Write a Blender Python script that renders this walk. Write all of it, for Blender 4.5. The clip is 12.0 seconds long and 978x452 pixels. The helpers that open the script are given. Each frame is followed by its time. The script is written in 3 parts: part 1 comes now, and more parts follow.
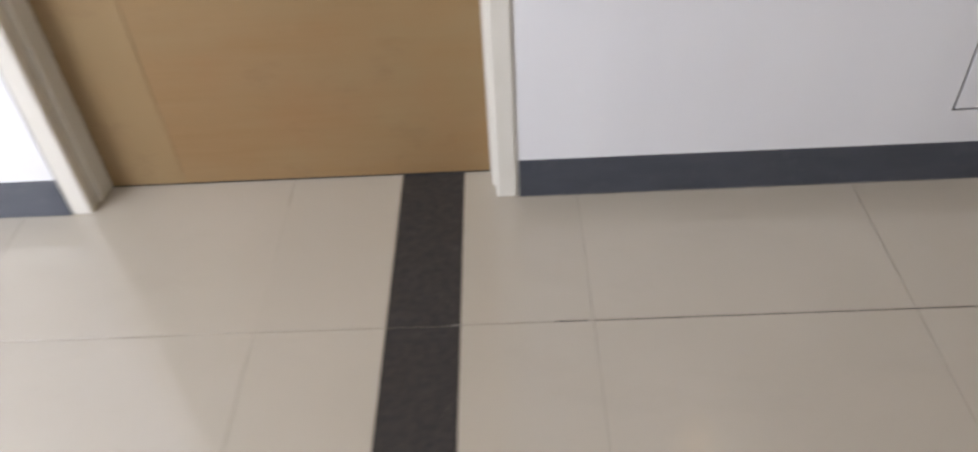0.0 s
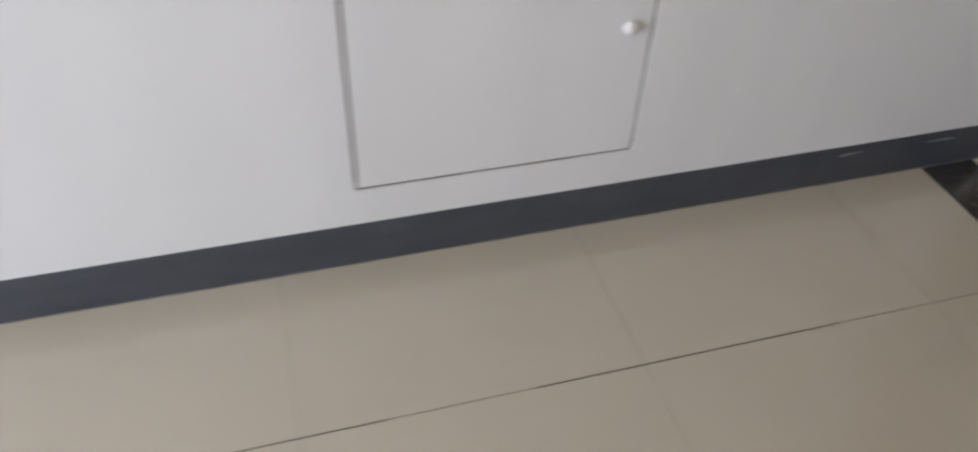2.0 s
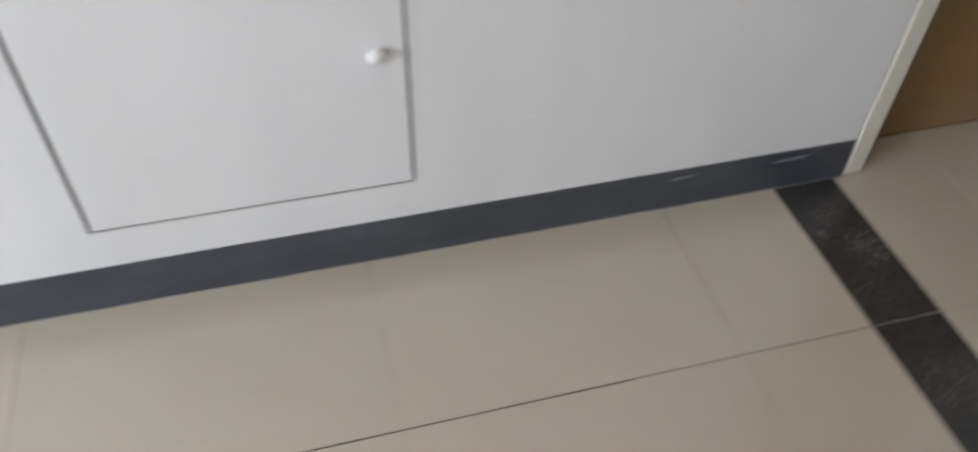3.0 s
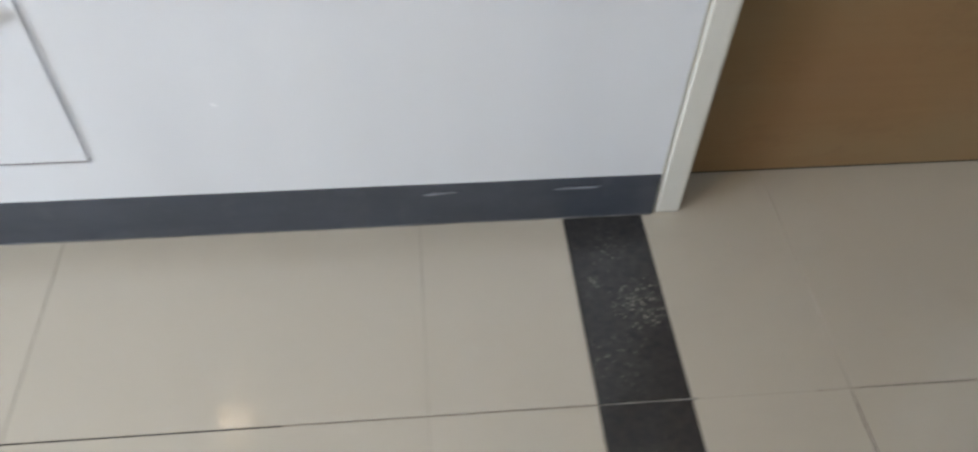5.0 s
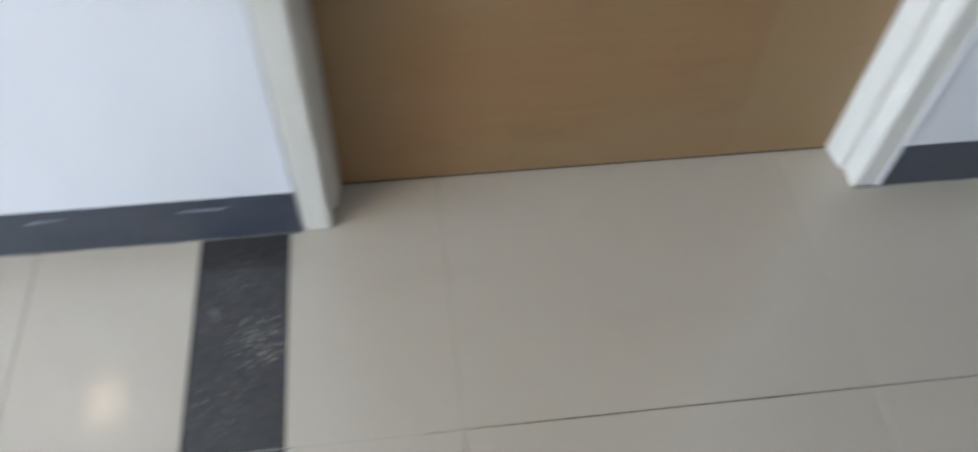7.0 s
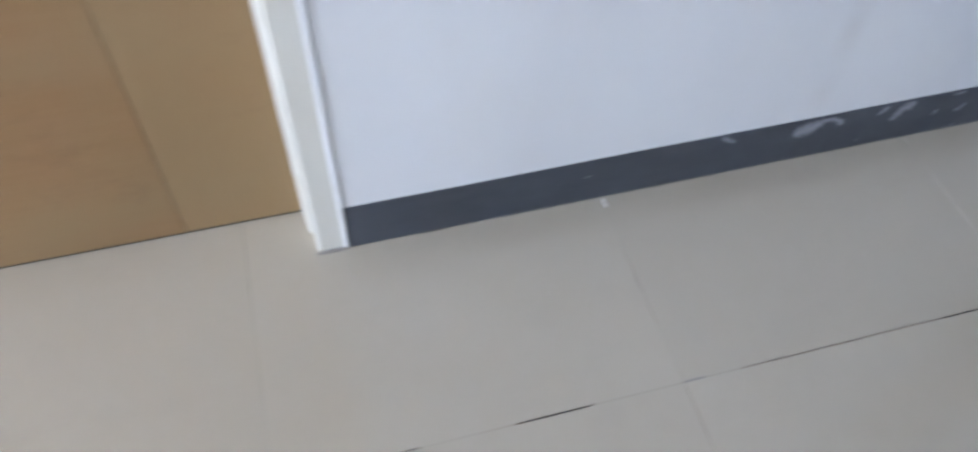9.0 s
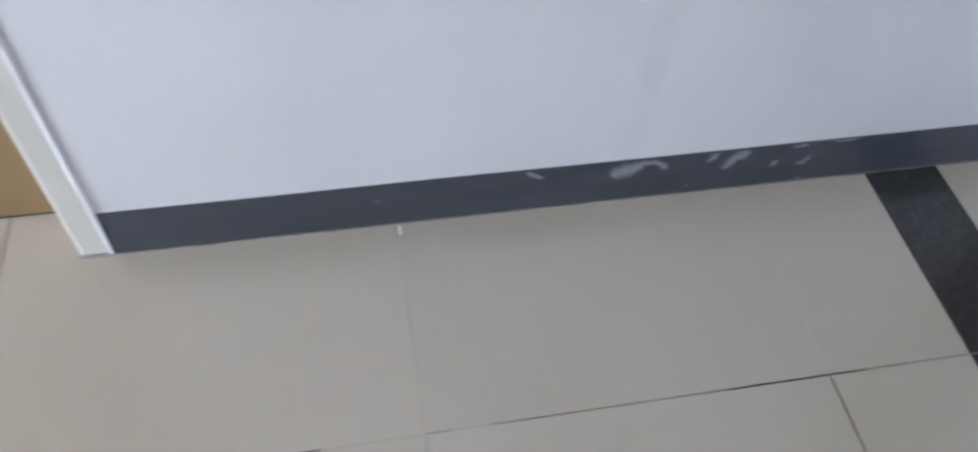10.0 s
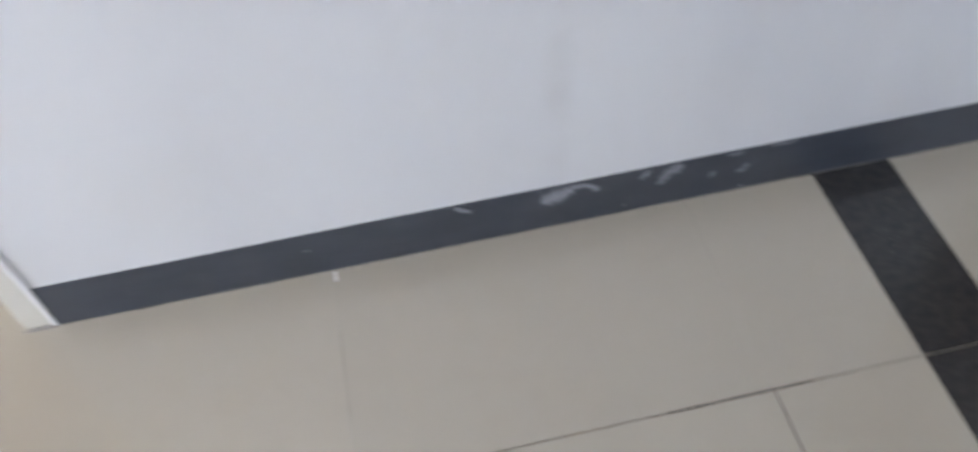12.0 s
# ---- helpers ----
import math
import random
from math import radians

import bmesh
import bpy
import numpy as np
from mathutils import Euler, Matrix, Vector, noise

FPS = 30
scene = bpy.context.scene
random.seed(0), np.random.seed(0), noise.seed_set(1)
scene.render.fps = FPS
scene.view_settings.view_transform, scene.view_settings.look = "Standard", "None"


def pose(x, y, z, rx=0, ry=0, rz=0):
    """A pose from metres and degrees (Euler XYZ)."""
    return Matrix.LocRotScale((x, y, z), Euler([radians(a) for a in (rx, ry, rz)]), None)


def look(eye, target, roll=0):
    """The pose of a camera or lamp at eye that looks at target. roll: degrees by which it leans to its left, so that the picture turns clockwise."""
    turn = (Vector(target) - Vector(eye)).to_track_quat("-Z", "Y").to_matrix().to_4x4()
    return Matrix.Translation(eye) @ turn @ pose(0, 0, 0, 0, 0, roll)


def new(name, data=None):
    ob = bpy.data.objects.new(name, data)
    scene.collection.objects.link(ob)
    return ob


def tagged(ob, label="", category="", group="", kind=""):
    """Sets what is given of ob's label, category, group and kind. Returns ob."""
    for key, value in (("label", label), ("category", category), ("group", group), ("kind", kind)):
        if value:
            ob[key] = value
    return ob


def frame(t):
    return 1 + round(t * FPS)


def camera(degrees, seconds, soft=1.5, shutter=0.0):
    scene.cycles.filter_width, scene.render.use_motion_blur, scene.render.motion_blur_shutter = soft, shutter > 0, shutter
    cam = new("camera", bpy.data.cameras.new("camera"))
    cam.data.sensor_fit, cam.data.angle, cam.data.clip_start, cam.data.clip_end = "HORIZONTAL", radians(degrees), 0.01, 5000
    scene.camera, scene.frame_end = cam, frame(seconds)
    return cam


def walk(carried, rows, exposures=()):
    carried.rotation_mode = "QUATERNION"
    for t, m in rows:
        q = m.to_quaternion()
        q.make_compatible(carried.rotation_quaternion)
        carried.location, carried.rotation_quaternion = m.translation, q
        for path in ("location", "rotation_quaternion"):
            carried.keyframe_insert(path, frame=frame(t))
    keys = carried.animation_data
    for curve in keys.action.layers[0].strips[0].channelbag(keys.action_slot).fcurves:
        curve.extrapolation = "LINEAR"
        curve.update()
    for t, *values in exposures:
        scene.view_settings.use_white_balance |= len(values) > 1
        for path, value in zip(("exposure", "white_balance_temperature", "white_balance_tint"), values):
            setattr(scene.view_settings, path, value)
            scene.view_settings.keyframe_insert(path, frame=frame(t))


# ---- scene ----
# A corridor runs along x. The wall that is walked past has its face near y = 0; the floor is z = 0.
cam = camera(61.5, 12.0, soft=2.3, shutter=0.85)
PATH = [
    (0, (-2.184, -1.392, 1.175), (-2.245, 0.09, -0.168), -3.9),
    (0.2, (-2.118, -1.322, 1.168), (-2.174, 0.144, -0.192), -4.5),
    (0.5, (-1.997, -1.239, 1.173), (-1.902, 0.237, -0.174), -2.9),
    (0.7, (-1.933, -1.211, 1.192), (-1.723, 0.241, -0.166), -1.4),
    (1, (-1.825, -1.181, 1.174), (-1.46, 0.276, -0.146), 2.0),
    (1.2, (-1.685, -1.167, 1.171), (-1.318, 0.289, -0.151), 2.2),
    (1.5, (-1.579, -1.215, 1.174), (-1.236, 0.255, -0.139), 2.0),
    (1.7, (-1.494, -1.186, 1.165), (-1.141, 0.254, -0.177), 1.6),
    (2, (-1.394, -1.151, 1.134), (-0.947, 0.261, -0.21), 2.6),
    (2.2, (-1.253, -1.092, 1.13), (-0.871, 0.273, -0.281), 2.0),
    (2.5, (-1.145, -1.066, 1.129), (-0.737, 0.288, -0.286), 2.1),
    (2.7, (-1.056, -1.052, 1.141), (-0.648, 0.28, -0.294), 0.7),
    (3, (-0.914, -1.047, 1.16), (-0.526, 0.289, -0.277), 1.8),
    (3.2, (-0.81, -1.075, 1.149), (-0.445, 0.3, -0.257), 3.1),
    (3.5, (-0.698, -1.104, 1.145), (-0.372, 0.295, -0.246), 4.4),
    (3.7, (-0.616, -1.128, 1.107), (-0.287, 0.275, -0.279), 3.0),
    (5.3, (-0.134, -0.918, 1.082), (0.0, 0.359, -0.452), 3.5),
    (5.5, (-0.053, -0.955, 1.052), (0.082, 0.35, -0.457), 5.2),
    (5.7, (-0.013, -0.966, 1.059), (0.047, 0.323, -0.469), 4.9),
    (6, (0.051, -0.974, 1.044), (0.025, 0.29, -0.505), 1.9),
    (6.2, (0.077, -0.96, 1.04), (0.038, 0.267, -0.539), 0.8),
    (6.5, (0.191, -0.899, 1.053), (0.208, 0.305, -0.543), 1.1),
    (6.7, (0.237, -0.867, 1.062), (0.32, 0.331, -0.538), 2.2),
    (7, (0.337, -0.823, 1.093), (0.527, 0.354, -0.512), 2.7),
    (7.2, (0.398, -0.815, 1.102), (0.625, 0.346, -0.51), 2.4),
    (7.5, (0.519, -0.852, 1.094), (0.777, 0.344, -0.488), 2.7),
    (7.7, (0.639, -0.882, 1.104), (0.911, 0.334, -0.46), 3.2),
    (9.3, (1.258, -0.816, 1.101), (1.622, 0.34, -0.49), 2.1),
    (9.5, (1.345, -0.814, 1.092), (1.678, 0.352, -0.499), 2.6),
    (9.7, (1.423, -0.799, 1.089), (1.737, 0.359, -0.511), 5.7),
    (10, (1.542, -0.819, 1.079), (1.843, 0.349, -0.516), 5.3),
    (10.2, (1.589, -0.822, 1.071), (1.874, 0.354, -0.522), 3.5),
    (10.5, (1.655, -0.836, 1.07), (1.907, 0.358, -0.515), 1.4),
    (10.7, (1.666, -0.824, 1.073), (1.948, 0.334, -0.533), 1.9),
    (11, (1.717, -0.846, 1.058), (1.999, 0.356, -0.515), -1.1),
    (11.2, (1.726, -0.825, 1.088), (2.016, 0.33, -0.519), -1.1),
    (11.5, (1.747, -0.853, 1.06), (2.039, 0.358, -0.506), -2.3),
    (11.7, (1.736, -0.806, 1.107), (2.03, 0.344, -0.503), -1.2),
    (12, (1.733, -0.822, 1.097), (1.922, 0.393, -0.481), -4.3),
]
EXPOSURES = [
    (0.0, -1.44, 6700, 20.5), (0.5, -1.26, 6450, 18.5), (1.0, -1.34, 6540, 17), (2.0, -1.21, 6590, 17), (2.5, -1.04, 6520, 16.5), (3.5, -0.80, 6400, 13),
    (5.5, -0.24, 5940, 12.5), (6.0, -0.07, 5760, 12.5), (7.0, 0.03, 5640, 12), (7.5, 0.29, 5600, 14.5),
    (9.5, 0.58, 5480, 15.5), (10.0, 0.55, 5640, 16), (10.5, 0.59, 5780, 16.5), (11.0, 0.65, 5850, 16.5), (12.0, 0.67, 5940, 16.5),
]
walk(cam, [(t, look(eye, target, roll)) for t, eye, target, roll in PATH], EXPOSURES)

# ---- world and light ----
X_WEST, X_EAST, Y_SOUTH, Z_CEIL = -10.5, 7.5, -2.4, 2.78
WALL_Y = 0.0012
world = bpy.data.worlds.new("overcast_sky")
scene.world = world
world.use_nodes = True
wn = world.node_tree.nodes
sky = wn.new("ShaderNodeTexSky")
sky.sky_type, sky.sun_disc = "NISHITA", False
sky.sun_elevation, sky.sun_rotation = radians(50), radians(200)
world.node_tree.links.new(sky.outputs["Color"], wn["Background"].inputs["Color"])
wn["Background"].inputs["Strength"].default_value = 0.1

sun_data = bpy.data.lights.new("sun", "SUN")
sun_data.energy, sun_data.angle, sun_data.color = 0.8, radians(20), (1.0, 0.96, 0.9)
sun = new("sun", sun_data)
sun.rotation_euler = (radians(40), 0, radians(-20))

# Unseen windows: western ones guessed from jamb shadows, the eastern only adds fill.
WINDOWS = [(-8.4, -6.6), (-5.9, -4.3), (4.6, 6.4)]
WIN_Z0, WIN_Z1 = 0.75, 2.45
# Extent of a made-up end window that brightens the jambs' west faces.
WEST_Y0, WEST_Y1 = -2.1, -0.3
# Area lamps in the unseen openings; the last two are added fill.
for x0, x1, watts in [(*w, p) for w, p in zip(WINDOWS, (240.0, 340.0, 15.0))] + [(WEST_Y0, WEST_Y1, 260.0)]:
    d = bpy.data.lights.new("window_daylight", "AREA")
    d.shape, d.size, d.size_y = "RECTANGLE", x1 - x0 - 0.1, WIN_Z1 - WIN_Z0 - 0.1
    d.energy, d.color = watts, (0.78, 0.89, 1.0) if x0 == WEST_Y0 else (0.83, 0.915, 1.0)
    lamp = new("window_daylight", d)
    mid, up = (x0 + x1) / 2, (WIN_Z0 + WIN_Z1) / 2
    lamp.matrix_world = pose(X_WEST - 0.04, mid, up, 90, 0, -90) if x0 == WEST_Y0 else pose(mid, Y_SOUTH - 0.04, up, 90, 0, 0)


# ---- materials ----
def nodes_of(name, rough, metal=0.0, spec=0.5):
    m = bpy.data.materials.new(name)
    m.use_nodes = True
    nt = m.node_tree
    b = nt.nodes["Principled BSDF"]
    b.inputs["Roughness"].default_value = rough
    b.inputs["Metallic"].default_value = metal
    b.inputs["Specular IOR Level"].default_value = spec
    return m, nt, b


def place(nt, scale=(1, 1, 1), turn=(0, 0, 0)):
    """World position, scaled and turned."""
    g = nt.nodes.new("ShaderNodeNewGeometry")
    mp = nt.nodes.new("ShaderNodeMapping")
    mp.inputs["Scale"].default_value = scale
    mp.inputs["Rotation"].default_value = [radians(a) for a in turn]
    nt.links.new(g.outputs["Position"], mp.inputs["Vector"])
    return mp.outputs["Vector"]


def noise_at(nt, vec, scale, detail=4.0, rough=0.55):
    n = nt.nodes.new("ShaderNodeTexNoise")
    n.inputs["Scale"].default_value = scale
    n.inputs["Detail"].default_value = detail
    n.inputs["Roughness"].default_value = rough
    nt.links.new(vec, n.inputs["Vector"])
    return n.outputs["Fac"]


def ramp(nt, fac, stops):
    r = nt.nodes.new("ShaderNodeValToRGB")
    el = r.color_ramp.elements
    el[0].position, el[0].color = stops[0][0], (*stops[0][1], 1)
    el[1].position, el[1].color = stops[-1][0], (*stops[-1][1], 1)
    for p, c in stops[1:-1]:
        e = el.new(p)
        e.color = (*c, 1)
    nt.links.new(fac, r.inputs["Fac"])
    return r.outputs["Color"]


def mix(nt, fac, a, b, mode="MIX"):
    m = nt.nodes.new("ShaderNodeMix")
    m.data_type, m.blend_type = "RGBA", mode
    for socket, value in ((m.inputs[0], fac), (m.inputs[6], a), (m.inputs[7], b)):
        if isinstance(value, (int, float)):
            socket.default_value = value
        elif isinstance(value, tuple):
            socket.default_value = (*value, 1)
        else:
            nt.links.new(value, socket)
    return m.outputs[2]


def span(nt, fac, lo, hi, a=0.0, b=1.0):
    m = nt.nodes.new("ShaderNodeMapRange")
    for key, value in (("From Min", lo), ("From Max", hi), ("To Min", a), ("To Max", b)):
        m.inputs[key].default_value = value
    nt.links.new(fac, m.inputs["Value"])
    return m.outputs["Result"]


def bump(nt, b, height, strength, dist=0.002):
    n = nt.nodes.new("ShaderNodeBump")
    n.inputs["Strength"].default_value = strength
    n.inputs["Distance"].default_value = dist
    nt.links.new(height, n.inputs["Height"])
    nt.links.new(n.outputs["Normal"], b.inputs["Normal"])


def wall_paint():
    m, nt, b = nodes_of("white_satin_paint", 0.22)
    p = place(nt)
    streaks = noise_at(nt, place(nt, (2.4, 1, 0.22)), 1.6, 2)
    fine = noise_at(nt, p, 260, 2)
    col = mix(nt, span(nt, streaks, 0.35, 0.75), (0.806, 0.816, 0.825), (0.753, 0.762, 0.775))
    xyz = nt.nodes.new("ShaderNodeSeparateXYZ")
    nt.links.new(p, xyz.inputs[0])
    sway = nt.nodes.new("ShaderNodeMath")
    sway.operation = "MULTIPLY_ADD"
    sway.inputs[1].default_value = 0.03
    nt.links.new(noise_at(nt, p, 6.0, 3), sway.inputs[0])
    nt.links.new(xyz.outputs["X"], sway.inputs[2])
    beside = nt.nodes.new("ShaderNodeMath")
    beside.operation = "SUBTRACT"
    beside.inputs[1].default_value = 1.988
    nt.links.new(sway.outputs[0], beside.inputs[0])
    off = nt.nodes.new("ShaderNodeMath")
    off.operation = "ABSOLUTE"
    nt.links.new(beside.outputs[0], off.inputs[0])
    seam = span(nt, off.outputs[0], 0.006, 0.030, 1.0, 0.0)
    patch = span(nt, noise_at(nt, place(nt, (1, 1, 2.0)), 3.0, 3), 0.4, 0.65, 0.1, 0.75)
    both = nt.nodes.new("ShaderNodeMath")
    both.operation = "MULTIPLY"
    nt.links.new(seam, both.inputs[0])
    nt.links.new(patch, both.inputs[1])
    col = mix(nt, both.outputs[0], col, (0.70, 0.695, 0.69))
    grime = span(nt, noise_at(nt, p, 2.3, 5), 0.55, 0.8, 0.0, 0.5)
    col = mix(nt, grime, col, (0.76, 0.755, 0.74))
    nt.links.new(col, b.inputs["Base Color"])
    nt.links.new(span(nt, noise_at(nt, p, 5, 4), 0.3, 0.7, 0.062, 0.092), b.inputs["Roughness"])
    h = nt.nodes.new("ShaderNodeMath")
    h.operation = "MULTIPLY_ADD"
    h.inputs[1].default_value = 6.0
    nt.links.new(noise_at(nt, p, 3.0, 3), h.inputs[0])
    nt.links.new(fine, h.inputs[2])
    bump(nt, b, h.outputs[0], 0.05, 0.001)
    return m


def skirting_coat(nt):
    """The colour of the skirting's paint, with dusty patches."""
    col = ramp(nt, noise_at(nt, place(nt, (1, 1, 3)), 7, 6), [(0.3, (0.050, 0.057, 0.071)), (0.7, (0.068, 0.076, 0.094))])
    dust = span(nt, noise_at(nt, place(nt, (0.6, 1, 2)), 42, 5, 0.7), 0.62, 0.78, 0.0, 0.3)
    col = mix(nt, dust, col, (0.16, 0.165, 0.18))
    rubbed = span(nt, noise_at(nt, place(nt, (1, 1, 0.8), (0, 35, 0)), 17, 4, 0.6), 0.56, 0.74, 0.0, 0.28)
    return mix(nt, rubbed, col, (0.13, 0.137, 0.155))


def skirting_paint():
    m, nt, b = nodes_of("dark_grey_skirting_paint", 0.36)
    p = place(nt)
    nt.links.new(skirting_coat(nt), b.inputs["Base Color"])
    nt.links.new(span(nt, noise_at(nt, p, 12, 4), 0.3, 0.7, 0.28, 0.46), b.inputs["Roughness"])
    bump(nt, b, noise_at(nt, p, 60, 4), 0.15, 0.001)
    return m


def scuff_paint():
    """Bare plaster that fades raggedly into the skirting's paint towards its rim."""
    m, nt, b = nodes_of("bare_plaster_scuff", 0.6)
    p = place(nt)
    rim = nt.nodes.new("ShaderNodeAttribute")
    rim.attribute_name = "depth_of_wear"
    torn = nt.nodes.new("ShaderNodeMath")
    torn.operation = "MULTIPLY_ADD"
    torn.inputs[1].default_value = 0.9
    nt.links.new(noise_at(nt, place(nt, (1, 1, 1.4), (0, 30, 0)), 130, 4, 0.65), torn.inputs[0])
    nt.links.new(rim.outputs["Fac"], torn.inputs[2])
    bare = ramp(nt, noise_at(nt, p, 55, 3), [(0.3, (0.25, 0.26, 0.29)), (0.7, (0.37, 0.38, 0.42))])
    chalky = mix(nt, span(nt, torn.outputs[0], 0.4, 1.1, 0.0, 0.8), skirting_coat(nt), (0.17, 0.175, 0.195))
    nt.links.new(mix(nt, span(nt, torn.outputs[0], 0.78, 1.42), chalky, bare), b.inputs["Base Color"])
    return m


def casing_paint():
    m, nt, b = nodes_of("ivory_gloss_paint", 0.26)
    p = place(nt)
    col = ramp(nt, noise_at(nt, place(nt, (3, 3, 0.6)), 9, 5), [(0.3, (0.690, 0.668, 0.588)), (0.7, (0.728, 0.706, 0.630))])
    low = span(nt, noise_at(nt, p, 26, 5, 0.65), 0.6, 0.8, 0.0, 0.16)
    col = mix(nt, low, col, (0.52, 0.50, 0.44))
    nt.links.new(col, b.inputs["Base Color"])
    bump(nt, b, noise_at(nt, p, 70, 3), 0.12, 0.001)
    return m


def caulk_white():
    m, nt, b = nodes_of("white_caulk", 0.5)
    nt.links.new(ramp(nt, noise_at(nt, place(nt), 50, 4), [(0.3, (0.74, 0.745, 0.76)), (0.7, (0.82, 0.825, 0.84))]), b.inputs["Base Color"])
    return m


def veneer(vertical):
    m, nt, b = nodes_of("oak_veneer_upright" if vertical else "oak_veneer_level", 0.46, 0.0, 0.3)
    stretch = (26, 1, 1.6) if vertical else (1.6, 1, 26)
    grain = noise_at(nt, place(nt, stretch), 2.4, 7, 0.62)
    fibre = noise_at(nt, place(nt, tuple(s * 5 for s in stretch)), 3.1, 3)
    cloud = noise_at(nt, place(nt, (1.2, 1, 3.4)), 1.9, 4)
    col = ramp(nt, grain, [(0.25, (0.268, 0.162, 0.071)), (0.5, (0.281, 0.171, 0.077)), (0.75, (0.294, 0.182, 0.084))])
    col = mix(nt, span(nt, fibre, 0.35, 0.7, 0.0, 0.10), col, (0.265, 0.160, 0.068))
    col = mix(nt, span(nt, cloud, 0.4, 0.7, 0.0, 0.75), col, (0.284, 0.197, 0.099))
    if vertical:
        col = mix(nt, 0.65, col, (0.300, 0.208, 0.104))
    warm = noise_at(nt, place(nt, (1.6, 1, 1.1)), 2.7, 3)
    col = mix(nt, span(nt, warm, 0.5, 0.75, 0.0, 0.35), col, (0.295, 0.156, 0.072))
    dirt = span(nt, noise_at(nt, place(nt, (1, 1, 1.6)), 6, 5, 0.7), 0.58, 0.8, 0.0, 0.45)
    col = mix(nt, dirt, col, (0.18, 0.105, 0.055))
    nt.links.new(col, b.inputs["Base Color"])
    nt.links.new(span(nt, grain, 0.2, 0.8, 0.36, 0.5), b.inputs["Roughness"])
    bump(nt, b, fibre, 0.08, 0.0006)
    return m


def porcelain():
    m, nt, b = nodes_of("cream_polished_porcelain", 0.07)
    p = place(nt)
    info = nt.nodes.new("ShaderNodeObjectInfo")
    col = ramp(nt, noise_at(nt, p, 1.7, 4), [(0.3, (0.462, 0.422, 0.345)), (0.7, (0.490, 0.449, 0.371))])
    col = mix(nt, span(nt, noise_at(nt, p, 480, 2), 0.55, 0.75, 0.0, 0.25), col, (0.38, 0.338, 0.268))
    col = mix(nt, span(nt, info.outputs["Random"], 0, 1, 0.0, 0.2), col, (0.40, 0.362, 0.295))
    smear = span(nt, noise_at(nt, place(nt, (1, 2.2, 1), (0, 0, 24)), 3.5, 6, 0.66), 0.55, 0.8, 0.0, 0.22)
    col = mix(nt, smear, col, (0.37, 0.324, 0.262))
    nt.links.new(col, b.inputs["Base Color"])
    nt.links.new(span(nt, noise_at(nt, p, 6, 5, 0.65), 0.3, 0.75, 0.03, 0.075), b.inputs["Roughness"])
    b.inputs["IOR"].default_value = 1.54
    b.inputs["Coat Weight"].default_value, b.inputs["Coat Roughness"].default_value = 0.22, 0.2
    bump(nt, b, noise_at(nt, p, 2.4, 2), 0.03, 0.002)
    return m


